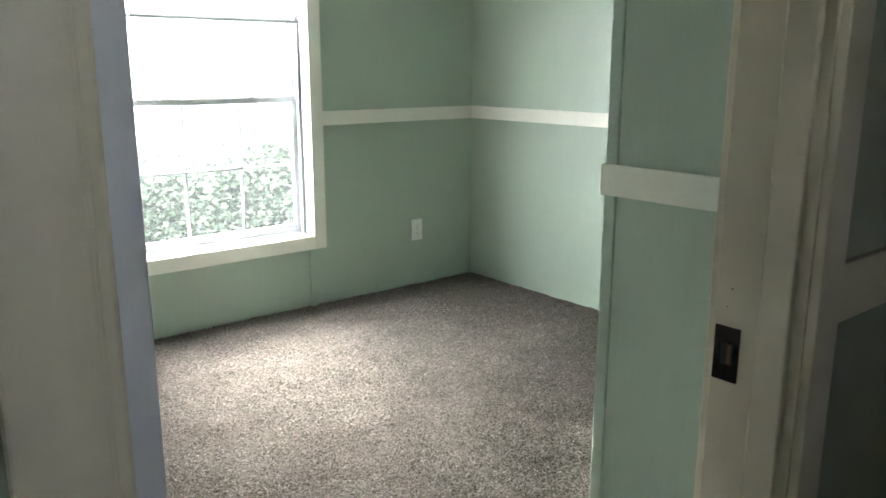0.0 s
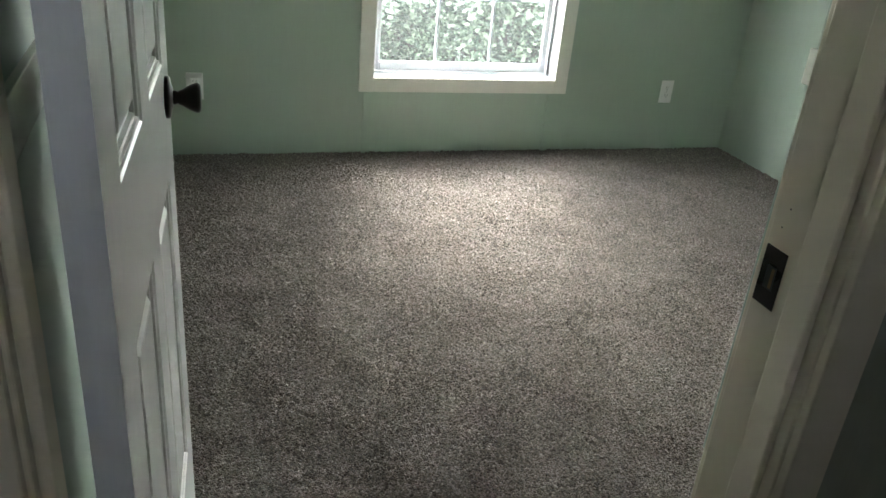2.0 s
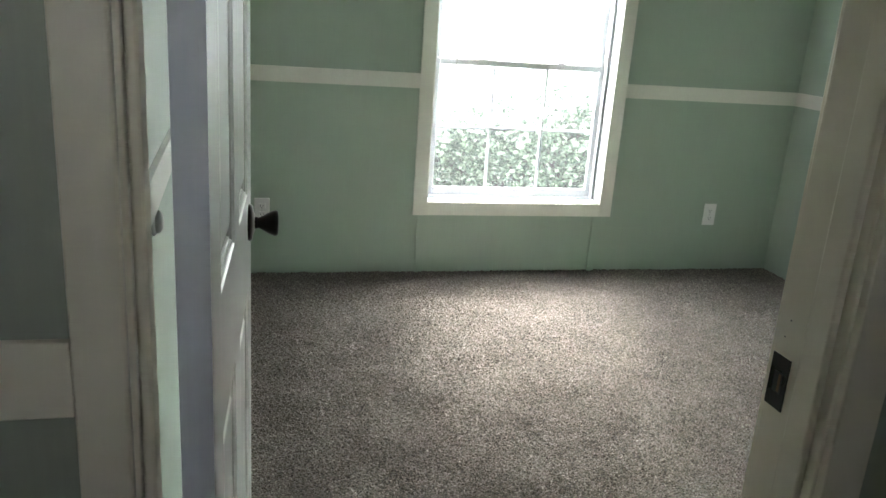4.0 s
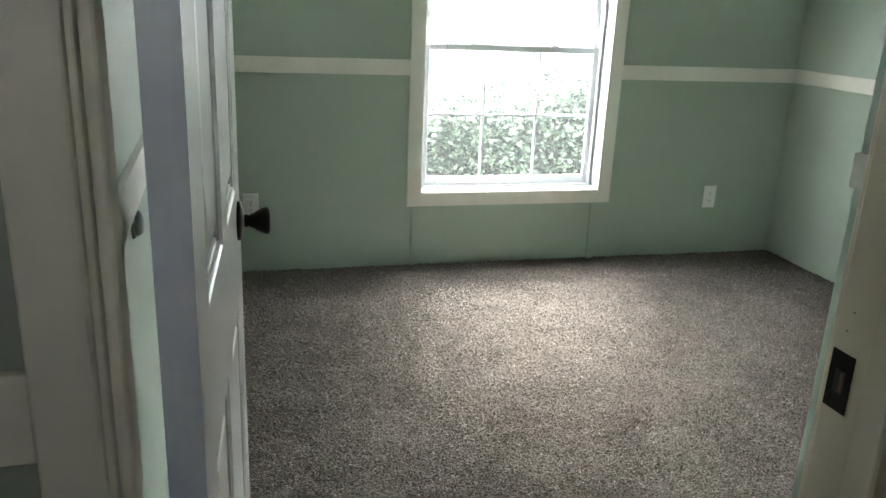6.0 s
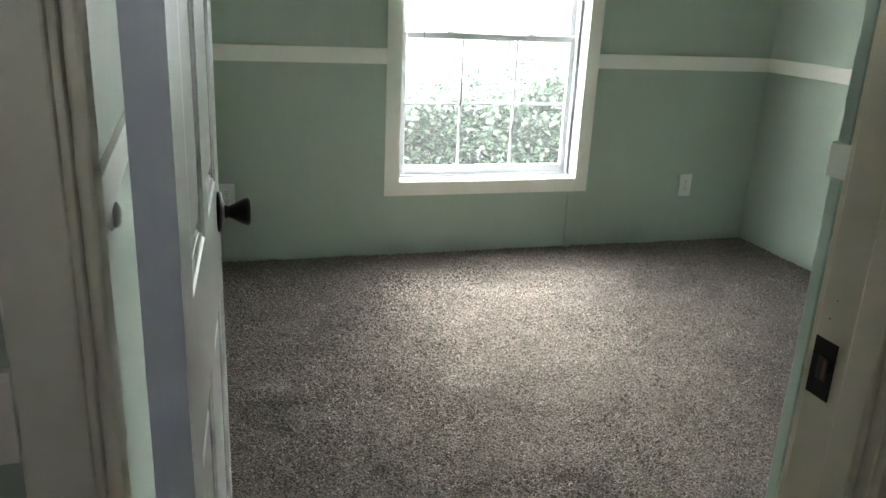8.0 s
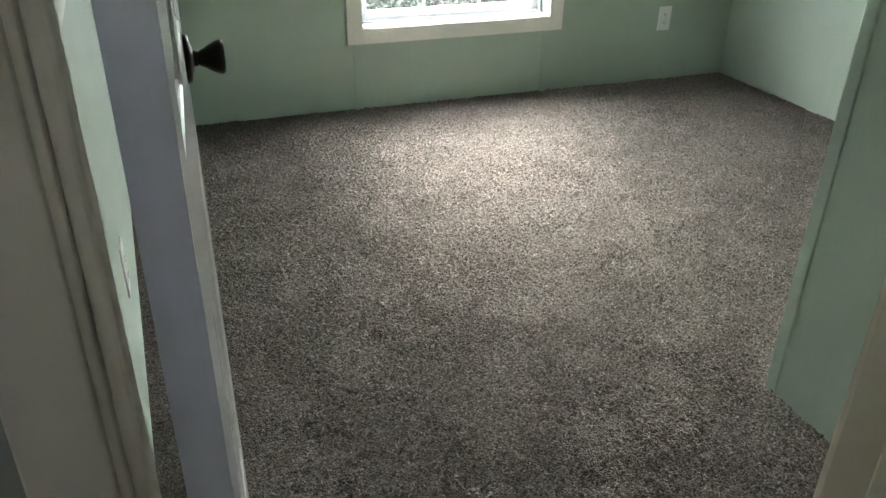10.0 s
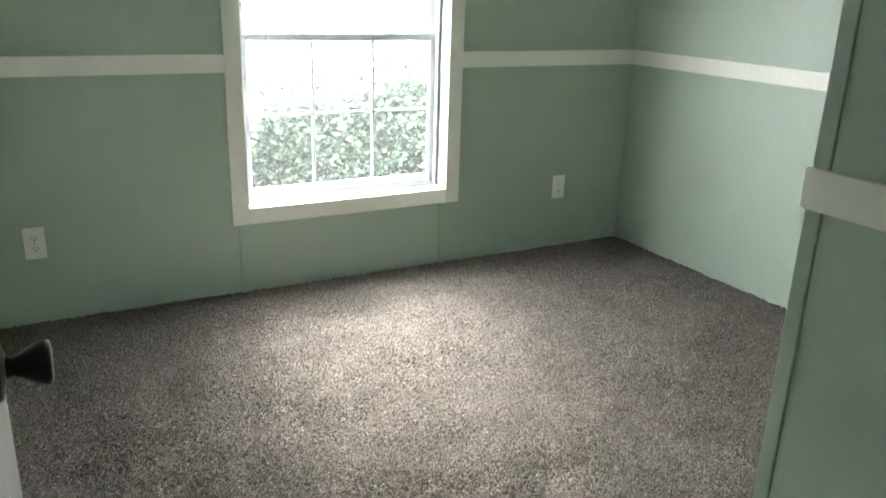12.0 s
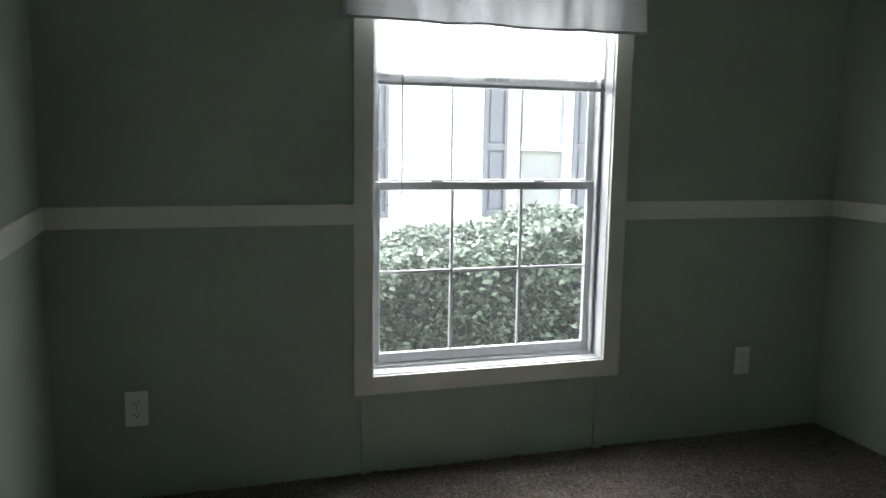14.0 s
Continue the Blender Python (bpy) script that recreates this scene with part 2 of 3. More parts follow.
hi = [bm.verts.new((v.co.x, v.co.y, CEILING)) for v in lo]
for i in range(4):
    bm.faces.new((lo[i], lo[(i + 1) % 4], hi[(i + 1) % 4], hi[i]))
bm.faces.new(lo[::-1]), bm.faces.new(hi)
setting("wall_left", bm, GREEN, "sage green wallboard wall behind the open door", "wall")
setting("wall_right", boxes((XR, 1.62, -2.24, 0, -0.12, CEILING)), GREEN, "sage green wallboard wall lit by the window", "wall")
setting("wall_closet", boxes((SX, 1.62, YD, SY, -0.12, CEILING)), GREEN, "sage green closet wall jutting into the room", "wall")
JT = 0.019
setting("wall_door", boxes((HX0, JL - JT, YH, YD, -0.12, CEILING), (JR + JT, 1.62, YH, YD, -0.12, CEILING), (JL - JT, JR + JT, YH, YD, HEAD + JT, CEILING)), GREEN,
        "sage green wall between hall and bedroom", "wall")
# the small gap in the unseen back wall is added to light the hall
setting("wall_hall", boxes((HX0 - 0.1, -1.45, HY - 0.1, HY, -0.12, CEILING), (-1.32, HX1, HY - 0.1, HY, -0.12, CEILING), (-1.45, -1.32, HY - 0.1, HY, -0.12, 1.3), (-1.45, -1.32, HY - 0.1, HY, 1.65, CEILING), (HX0 - 0.1, HX0, HY, YH, -0.12, CEILING), (HX1, HX1 + 0.1, HY - 0.1, YH, -0.12, CEILING)), HALL, "sage green hall walls, darkened for the dim hall", "wall")
setting("wall_hall_panel", boxes((HX0, JL - JT, YH - 0.004, YH, 0, CEILING), (JR + JT, HX1, YH - 0.004, YH, 0, CEILING), (JL - JT, JR + JT, YH - 0.004, YH, HEAD + JT, CEILING)), HALL, "sage green hall wallboard beside the door, darkened for the dim hall", "wall")


def strip(name, bm, mat, label, category="trim"):
    return setting(name, bm, mat, label, category)


# batten rail round the room and in the hall
PR = 0.012
strip("trim_rail_window_left", boxes((XL0, -0.5175, -PR, 0, R0, R1), bevel=0.0015), CREAM, "off-white flat batten rail on the green wall")
strip("trim_rail_window_right", boxes((0.5175, XR - PR, -PR, 0, R0, R1), bevel=0.0015), CREAM, "off-white flat batten rail on the green wall")
strip("trim_rail_right", boxes((XR - PR, XR, SY, 0, R0, R1), bevel=0.0015), CREAM, "off-white flat batten rail on the lit wall")
rail = strip("trim_rail_left", boxes((0, PR, YD, -PR, R0, R1), bevel=0.0015), CREAM, "off-white flat batten rail behind the door")
rail.matrix_basis = Matrix.Translation((XL0, 0, 0)) @ pose(0, 0, 0, 0, 0, math.degrees(math.atan2(XL1 - XL0, 2.865)))
strip("trim_rail_closet", boxes((SX - PR - 0.004, SX - 0.004, YD + 0.012, SY + 0.013, R0, R1), bevel=0.0015), CREAM, "off-white batten rail end overlapping the closet corner")
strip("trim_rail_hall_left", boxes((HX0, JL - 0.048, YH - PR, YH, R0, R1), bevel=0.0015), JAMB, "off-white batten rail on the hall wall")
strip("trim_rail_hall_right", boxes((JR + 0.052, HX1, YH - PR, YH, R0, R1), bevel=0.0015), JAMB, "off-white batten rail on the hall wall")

# green seam battens and corner mouldings
for x in (-0.474, 0.441):
    strip("trim_seam", boxes((x - 0.017, x + 0.017, -0.010, -0.004, 0, 0.292), (x - 0.0135, x + 0.0135, -0.0041, 0, 0, 0.292)), GREEN_EDGE, "sage green seam batten below the window")
strip("trim_closet_panel", boxes((SX - 0.006, SX, YD + 0.016, SY - 0.0275, 0, CEILING)), GREEN, "sage green wallboard panel on the closet side")
strip("trim_corner_closet", boxes((SX - 0.008, SX, SY - 0.024, SY + 0.007, 0, CEILING), (SX, SX + 0.024, SY, SY + 0.007, 0, CEILING), bevel=0.0022), GREEN_EDGE, "sage green corner moulding on the closet corner")

# window casing
TW = 0.0675
strip("trim_window_left", boxes((-WX - TW, -WX, -0.014, 0, WZ0 - 0.066, WZ1 + 0.066), bevel=0.0015), CREAM, "off-white flat window casing")
strip("trim_window_right", boxes((WX, WX + TW, -0.014, 0, WZ0 - 0.066, WZ1 + 0.066), bevel=0.0015), CREAM, "off-white flat window casing")
strip("trim_window_bottom", boxes((-WX, WX, -0.0135, 0, WZ0 - 0.066, WZ0), bevel=0.0015), CREAM, "off-white flat window casing")
strip("trim_window_top", boxes((-WX, WX, -0.0135, 0, WZ1, WZ1 + 0.066), bevel=0.0015), CREAM, "off-white flat window casing")


# ---- window ----
def build_window():
    w = thing("window_1", "white vinyl single-hung window with grid bars", "window", pose(0, 0, 0), "", "structure")
    fw, y0, y1 = 0.018, 0.078, 0.122
    part("reveal", boxes((-WX, -WX + 0.004, 0, y0, WZ0 + 0.004, WZ1 - 0.004), (WX - 0.004, WX, 0, y0, WZ0 + 0.004, WZ1 - 0.004), (-WX, WX, 0, y0, WZ0, WZ0 + 0.004), (-WX, WX, 0, y0, WZ1 - 0.004, WZ1)), VINYL, w)
    part("window_frame", boxes((-WX, -WX + fw, y0, y1, WZ0, WZ1), (WX - fw, WX, y0, y1, WZ0, WZ1), (-WX + fw, WX - fw, y0, y1, WZ0, WZ0 + 0.016), (-WX + fw, WX - fw, y0, y1, WZ1 - fw, WZ1), bevel=0.003), VINYL, w)
    zm = 1.033
    for name, za, zb, ya, yb in (("lower_sash", WZ0 + 0.016, zm + 0.004, 0.086, 0.106), ("upper_sash", zm - 0.016, WZ1 - fw, 0.108, 0.12)):
        s, xa = 0.027, WX - fw
        low = 0.037 if name == "lower_sash" else s      # the lower sash stands on a deep bottom rail
        sash = part(name, boxes((-xa, -xa + s, ya, yb, za, zb), (xa - s, xa, ya, yb, za, zb), (-xa + s, xa - s, ya, yb, za, za + low), (-xa + s, xa - s, ya, yb, zb - 0.03, zb), bevel=0.0025), VINYL, w)
        gx, ga, gb, ym = xa - s, za + low, zb - 0.03, (ya + yb) / 2
        for x in (-gx / 3, gx / 3):
            gw = 0.006 if name == "lower_sash" else 0.004
            part("grid_bar", boxes((x - gw, x + gw, ym - 0.005, ym + 0.005, ga, gb), bevel=0.0015), GRID, sash)
        part("grid_bar", boxes((-gx, gx, ym - 0.004, ym + 0.004, (ga + gb) / 2 - 0.006, (ga + gb) / 2 + 0.006), bevel=0.0015), GRID, sash)
        pane = part("pane", boxes((-gx - 0.003, gx + 0.003, ym - 0.0015, ym + 0.0015, ga - 0.003, gb + 0.003)), GLASS, sash, "clear glass pane")
        pane.visible_shadow = False
    xa = WX - fw
    part("bottom_track", boxes((-xa, xa, 0.066, 0.0795, WZ0 + 0.004, WZ0 + 0.012), bevel=0.002), VINYL, w)
    part("side_track", boxes((xa - 0.004, xa + 0.003, 0.060, 0.079, WZ0 + 0.006, WZ1 - 0.02), bevel=0.001), VINYL, w)
    part("side_track", boxes((-xa - 0.003, -xa + 0.004, 0.060, 0.079, WZ0 + 0.006, WZ1 - 0.02), bevel=0.001), VINYL, w)
    for x in (-0.2, 0.2):
        part("sash_lock", boxes((x - 0.02, x + 0.02, 0.074, 0.092, zm + 0.004, zm + 0.014), bevel=0.003), VINYL, w)
    return w


build_window()


def build_blind():
    b = thing("mini_blind", "white mini blind half raised behind the valance", "blind", pose(0, 0.036, 0))
    x, top, low = 0.428, 1.785, 1.37
    part("headrail", boxes((-x, x, -0.014, 0.014, top - 0.028, top), bevel=0.002), VINYL, b)
    part("bottom_rail", boxes((-x, x, -0.012, 0.012, low, low + 0.014), bevel=0.003), VINYL, b)
    z = low + 0.018
    n = 0
    while z < top - 0.035:
        bm = bmesh.new()
        rows = []
        for i in range(5):
            y = -0.0125 + 0.00625 * i
            h = 0.0012 * (1 - (y / 0.0125) ** 2)
            rows.append((bm.verts.new((-x, y, h)), bm.verts.new((x, y, h))))
        for a, c in zip(rows, rows[1:]):
            bm.faces.new((a[0], a[1], c[1], c[0])).smooth = True
        if n < 8:       # the raised slats lie pressed together
            bmesh.ops.solidify(bm, geom=bm.faces[:], thickness=0.0024)
        part("slat", bm, BLIND if n > 6 else VINYL, b, m=pose(0, 0, z, 76 if n > 7 else 1))
        z += 0.0028 if n < 7 else 0.0236
        n += 1
    for cx in (-0.29, 0.0, 0.29):
        part("ladder_cord", boxes((cx - 0.0007, cx + 0.0007, -0.0142, -0.0128, low + 0.014, top - 0.028)), BLIND, b)
    part("tilt_wand", lathe([(0.0022, 0.99), (0.003, 1.0), (0.003, 1.74), (0.002, 1.757)], 10), STEEL, b, m=pose(-0.345, -0.022, 0))
    return b


build_blind()


def build_valance():
    v = thing("valance", "white gathered cloth valance with grey binding", "curtain", pose(0, 0, 0))
    x0, x1, za, zb, depth = -0.540, 0.515, 1.572, 1.842, 0.062
    nx, nz = 220, 16
    creases = ((0.40, -0.16, 0.016, 0.020), (0.46, 0.05, 0.015, 0.022), (0.11, 0.07, 0.015, 0.020), (0.24, -0.06, 0.012, 0.015), (0.31, 0.06, 0.009, 0.012), (0.66, 0.08, 0.014, 0.026), (0.79, -0.04, 0.012, 0.015), (0.90, 0.05, 0.011, 0.018))

    def cloth(u, t):
        """A place on the cloth: u along the rod, t from the hem (0) to the rod (1)."""
        x = x0 + (x1 - x0) * u
        fold = 0.011 * math.sin(7 * u * math.pi + 0.6 + 0.9 * t) + 0.008 * math.sin(15 * u * math.pi + 2.2 * t) + 0.010 * noise.noise((x * 16, t * 2.0, 3))
        fold += 0.02 * math.exp(-((u - 0.43) / 0.02) ** 2) * (1 - 0.4 * t)
        for uc, lean, high, wide in creases:
            fold += high * math.exp(-((u - uc - lean * t) / wide) ** 2)
        sag = 0.007 * math.exp(-((u - 0.43) / 0.045) ** 2) - 0.006 * math.sin(u * math.pi)
        return Vector((x + (u - 0.5) * 0.03 * (1 - t), -depth + 0.62 * fold * (0.55 + 0.45 * (1 - t)) - 0.012 * (1 - t), za + (zb - za) * t + sag * (1 - t) + 0.004 * math.sin(9 * u) * t))

    def sheet(t0, t1, n, off=0.0):
        bm = bmesh.new()
        grid = [[bm.verts.new(cloth(i / nx, t0 + (t1 - t0) * j / n) + Vector((0, off, 0))) for i in range(nx + 1)] for j in range(n + 1)]
        for a, b in zip(grid, grid[1:]):
            for i in range(nx):
                bm.faces.new((a[i], a[i + 1], b[i + 1], b[i])).smooth = True
        return bm

    part("cloth", sheet(0, 1, nz), CLOTH, v)
    bm = sheet(-0.006, 0.028, 2, -0.0018)
    bmesh.ops.solidify(bm, geom=bm.faces[:], thickness=0.0015)
    part("hem", bm, CLOTH_TRIM, v, "grey binding along the hem")
    bm = sheet(0.885, 1.03, 3, -0.003)
    bmesh.ops.solidify(bm, geom=bm.faces[:], thickness=0.0015)
    part("header", bm, CLOTH_TRIM, v, "dark grey rod pocket")
    for u, sx in ((0, x0), (1, x1)):
        bm = bmesh.new()
        q = [cloth(u, 0), cloth(u, 1), Vector((sx, -0.001, zb)), Vector((sx + (u - 0.5) * 0.03, -0.001, za))]
        bm.faces.new([bm.verts.new(c) for c in q])
        bmesh.ops.solidify(bm, geom=bm.faces[:], thickness=0.0015)
        part("side_return", bm, CLOTH_TRIM, v)
    return v


build_valance()


# ---- door frame and door ----
def build_frame():
    d = thing("door_1", "off-white painted door frame with flat board casing", "door frame", pose(0, 0, 0), "", "structure")
    ya, yb = YH - 0.002, YD + 0.002
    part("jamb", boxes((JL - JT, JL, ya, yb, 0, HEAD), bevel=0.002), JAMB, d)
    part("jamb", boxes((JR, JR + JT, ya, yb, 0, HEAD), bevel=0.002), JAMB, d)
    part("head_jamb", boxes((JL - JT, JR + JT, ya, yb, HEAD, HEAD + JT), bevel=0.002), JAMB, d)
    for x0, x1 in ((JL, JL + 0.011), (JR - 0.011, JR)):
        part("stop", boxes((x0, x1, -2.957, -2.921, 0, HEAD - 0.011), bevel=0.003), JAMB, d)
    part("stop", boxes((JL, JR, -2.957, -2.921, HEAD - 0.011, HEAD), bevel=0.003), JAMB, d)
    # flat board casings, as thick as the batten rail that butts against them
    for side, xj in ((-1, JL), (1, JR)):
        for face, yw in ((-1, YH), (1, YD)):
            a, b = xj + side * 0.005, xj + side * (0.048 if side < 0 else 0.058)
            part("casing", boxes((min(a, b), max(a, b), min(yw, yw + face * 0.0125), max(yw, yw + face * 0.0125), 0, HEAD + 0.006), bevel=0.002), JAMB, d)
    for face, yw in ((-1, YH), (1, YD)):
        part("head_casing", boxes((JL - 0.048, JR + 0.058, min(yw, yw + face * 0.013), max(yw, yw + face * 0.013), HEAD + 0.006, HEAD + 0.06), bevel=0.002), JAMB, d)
    for ny, nz in ((-2.879, 0.905), (-2.884, 0.927)):
        part("nail_hole", boxes((JR - 0.0006, JR + 0.0005, ny - 0.0008, ny + 0.0008, nz - 0.0008, nz + 0.0008)), SLOT, d, "small dark nail hole")
    plate = part("strike_plate", boxes((JR - 0.0016, JR, -2.899, -2.867, 0.816, 0.882), bevel=0.0006), BRONZE, d, "dark bronze strike plate")
    part("latch_hole", boxes((JR - 0.0022, JR - 0.0014, -2.891, -2.877, 0.836, 0.862)), SLOT, plate)
    part("brass_lip", boxes((JR - 0.0026, JR - 0.002, -2.889, -2.885, 0.838, 0.860)), BRASS, plate)
    return d


build_frame()


def panel_skin(bm, w, h, y, out, rects):
    """One moulded face of a panel door: flat stiles and rails, and a raised field in a sunk ogee at each rect."""
    xs = sorted({0, w, *[r[0] for r in rects], *[r[1] for r in rects]})
    zs = sorted({0, h, *[r[2] for r in rects], *[r[3] for r in rects]})
    for a, b in zip(xs, xs[1:]):
        for c, d in zip(zs, zs[1:]):
            if any(r[0] <= a and b <= r[1] and r[2] <= c and d <= r[3] for r in rects):
                continue
            bm.faces.new([bm.verts.new(p) for p in ((a, y, c), (b, y, c), (b, y, d), (a, y, d))])
    for x0, x1, z0, z1 in rects:
        last = None
        for inset, deep in ((0, 0), (0.003, 0.0022), (0.008, 0.0030), (0.0095, 0.0058), (0.014, 0.0064), (0.016, 0.0110), (0.023, 0.0125), (0.037, 0.0032), (0.041, 0.0026)):
            ring = [bm.verts.new((px, y - out * deep, pz)) for px, pz in ((x0 + inset, z0 + inset), (x1 - inset, z0 + inset), (x1 - inset, z1 - inset), (x0 + inset, z1 - inset))]
            if last:
                for i in range(4):
                    bm.faces.new((last[i], last[(i + 1) % 4], ring[(i + 1) % 4], ring[i]))
            last = ring
        bm.faces.new(last)


def build_door():
    w, h, t, z0 = 0.660, 2.005, 0.033, 0.014
    # closed, the door spans x 0..w from the hinge pin and y -t..0; it stands a little short of square
    d = thing("panel_door", "white six-panel door standing open against the wall", "door", pose(-1.3485, -2.862, z0, 0, 0, 86.9))
    off = -0.0075
    cols = ((0.098, 0.290), (0.375, 0.567))
    rows = ((0.215, 0.740), (0.912, 1.500), (1.610, 1.880))
    rects = [(a, b, c, e) for a, b in cols for c, e in rows]
    for name, y, out in (("hall_face", off - t, -1), ("room_face", off, 1)):
        bm = bmesh.new()
        panel_skin(bm, w, h, y, out, rects)
        bmesh.ops.remove_doubles(bm, verts=bm.verts[:], dist=0.0002)
        part(name, bm, DOOR, d)
    bm = boxes((0, w, off - t + 0.0002, off - 0.0002, 0, h))
    bm.normal_update()
    bmesh.ops.delete(bm, geom=[f for f in bm.faces if abs(f.normal.y) > 0.9], context='FACES_ONLY')
    part("edge", bm, DOOR_EDGE, d, "grey primed door edge")
    part("core", boxes((0.002, w - 0.002, off - t + 0.0142, off - 0.0142, 0.002, h - 0.002)), DOOR_EDGE, d)
    kx, kz = w - 0.062, 0.871 - z0
    for s, y in ((-1, off - t), (1, off)):
        turn = Matrix.Translation((kx, y, kz)) @ pose(0, 0, 0, 90 if s < 0 else -90)
        knob = part("knob", lathe([(0.011, 0.004), (0.0105, 0.014), (0.009, 0.017), (0.0115, 0.021), (0.0125, 0.024), (0.0165, 0.030), (0.0205, 0.038), (0.0225, 0.044), (0.0222, 0.047), (0.02, 0.0495), (0.013, 0.0505), (0.004, 0.0495)]), BRONZE, d, "dark bronze tulip knob", turn)
        part("rosette", lathe([(0.0315, 0.0), (0.0315, 0.004), (0.0295, 0.0065), (0.02, 0.008), (0.014, 0.0105)]), BRONZE, knob)
    part("latch_plate", boxes((w, w + 0.0012, off - t + 0.005, off - 0.005, kz - 0.028, kz + 0.028)), BRONZE, d)
    for z in (0.2, 1.75):
        hinge = part("hinge", lathe([(0.005, z - 0.045), (0.0055, z - 0.044), (0.0055, z + 0.044), (0.005, z + 0.045)], 14), BRONZE, d, "dark bronze hinge")
        part("leaf", boxes((-0.0012, -0.0002, off - t + 0.004, 0, z - 0.044, z + 0.044)), BRONZE, hinge)
    return d


build_door()


# ---- small fixtures ----
def build_outlet(m):
    o = thing("wall_outlet", "white duplex outlet with cover plate", "outlet", m, "outlets low on the walls")
    part("cover_plate", boxes((-0.035, 0.035, -0.0055, 0, -0.058, 0.058), bevel=0.002), PLATE, o)
    for z in (-0.0195, 0.0195):
        face = part("receptacle", boxes((-0.0165, 0.0165, -0.0072, -0.0045, z - 0.014, z + 0.014), bevel=0.0012), PLATE, o)
        part("slot", boxes((-0.0075, -0.0055, -0.0076, -0.007, z - 0.002, z + 0.007)), SLOT, face)
        part("slot", boxes((0.0055, 0.0075, -0.0076, -0.007, z - 0.001, z + 0.006)), SLOT, face)
        part("slot", boxes((-0.0022, 0.0022, -0.0076, -0.007, z - 0.0095, z - 0.005)), SLOT, face)
    part("screw", boxes((-0.0028, 0.0028, -0.0065, -0.0052, -0.0028, 0.0028), bevel=0.0005), STEEL, o)
    return o


outlet = build_outlet(pose(-1.228, 0, 0.309))
copy_thing(outlet, pose(1.093, 0, 0.309))


def left_wall_x(y):
    return XL0 + (XL1 - XL0) * y / YD


copy_thing(outlet, pose(left_wall_x(-1.75), -1.75, 0.309, 0, 0, 90))

bumper = thing("door_bumper", "round pale wall bumper behind the door knob", "door stop", pose(left_wall_x(-2.262), -2.262, 0.87, 0, 90, 0))
part("base", lathe([(0.024, 0.0), (0.024, 0.003), (0.021, 0.006)]), PLATE, bumper)
part("pad", lathe([(0.02, 0.006), (0.0185, 0.012), (0.012, 0.0165), (0.003, 0.018)]), RUBBER, bumper)


scrap = part("carpet_scrap", boxes((-0.013, 0.013, -0.004, 0.004, 0, 0.006), bevel=0.0015), TWIG, None, "", pose(SX + 0.002, SY - 0.012, 0.001, 0, 0, 25))
tagged(scrap, "dark scrap of carpet backing at the closet corner", "scrap")

# ---- outside ----
GZ = -0.75
setting("ground", boxes((-400, 400, -400, 600, GZ - 0.2, GZ)), GRASS, "mown grass between the houses", "lawn")


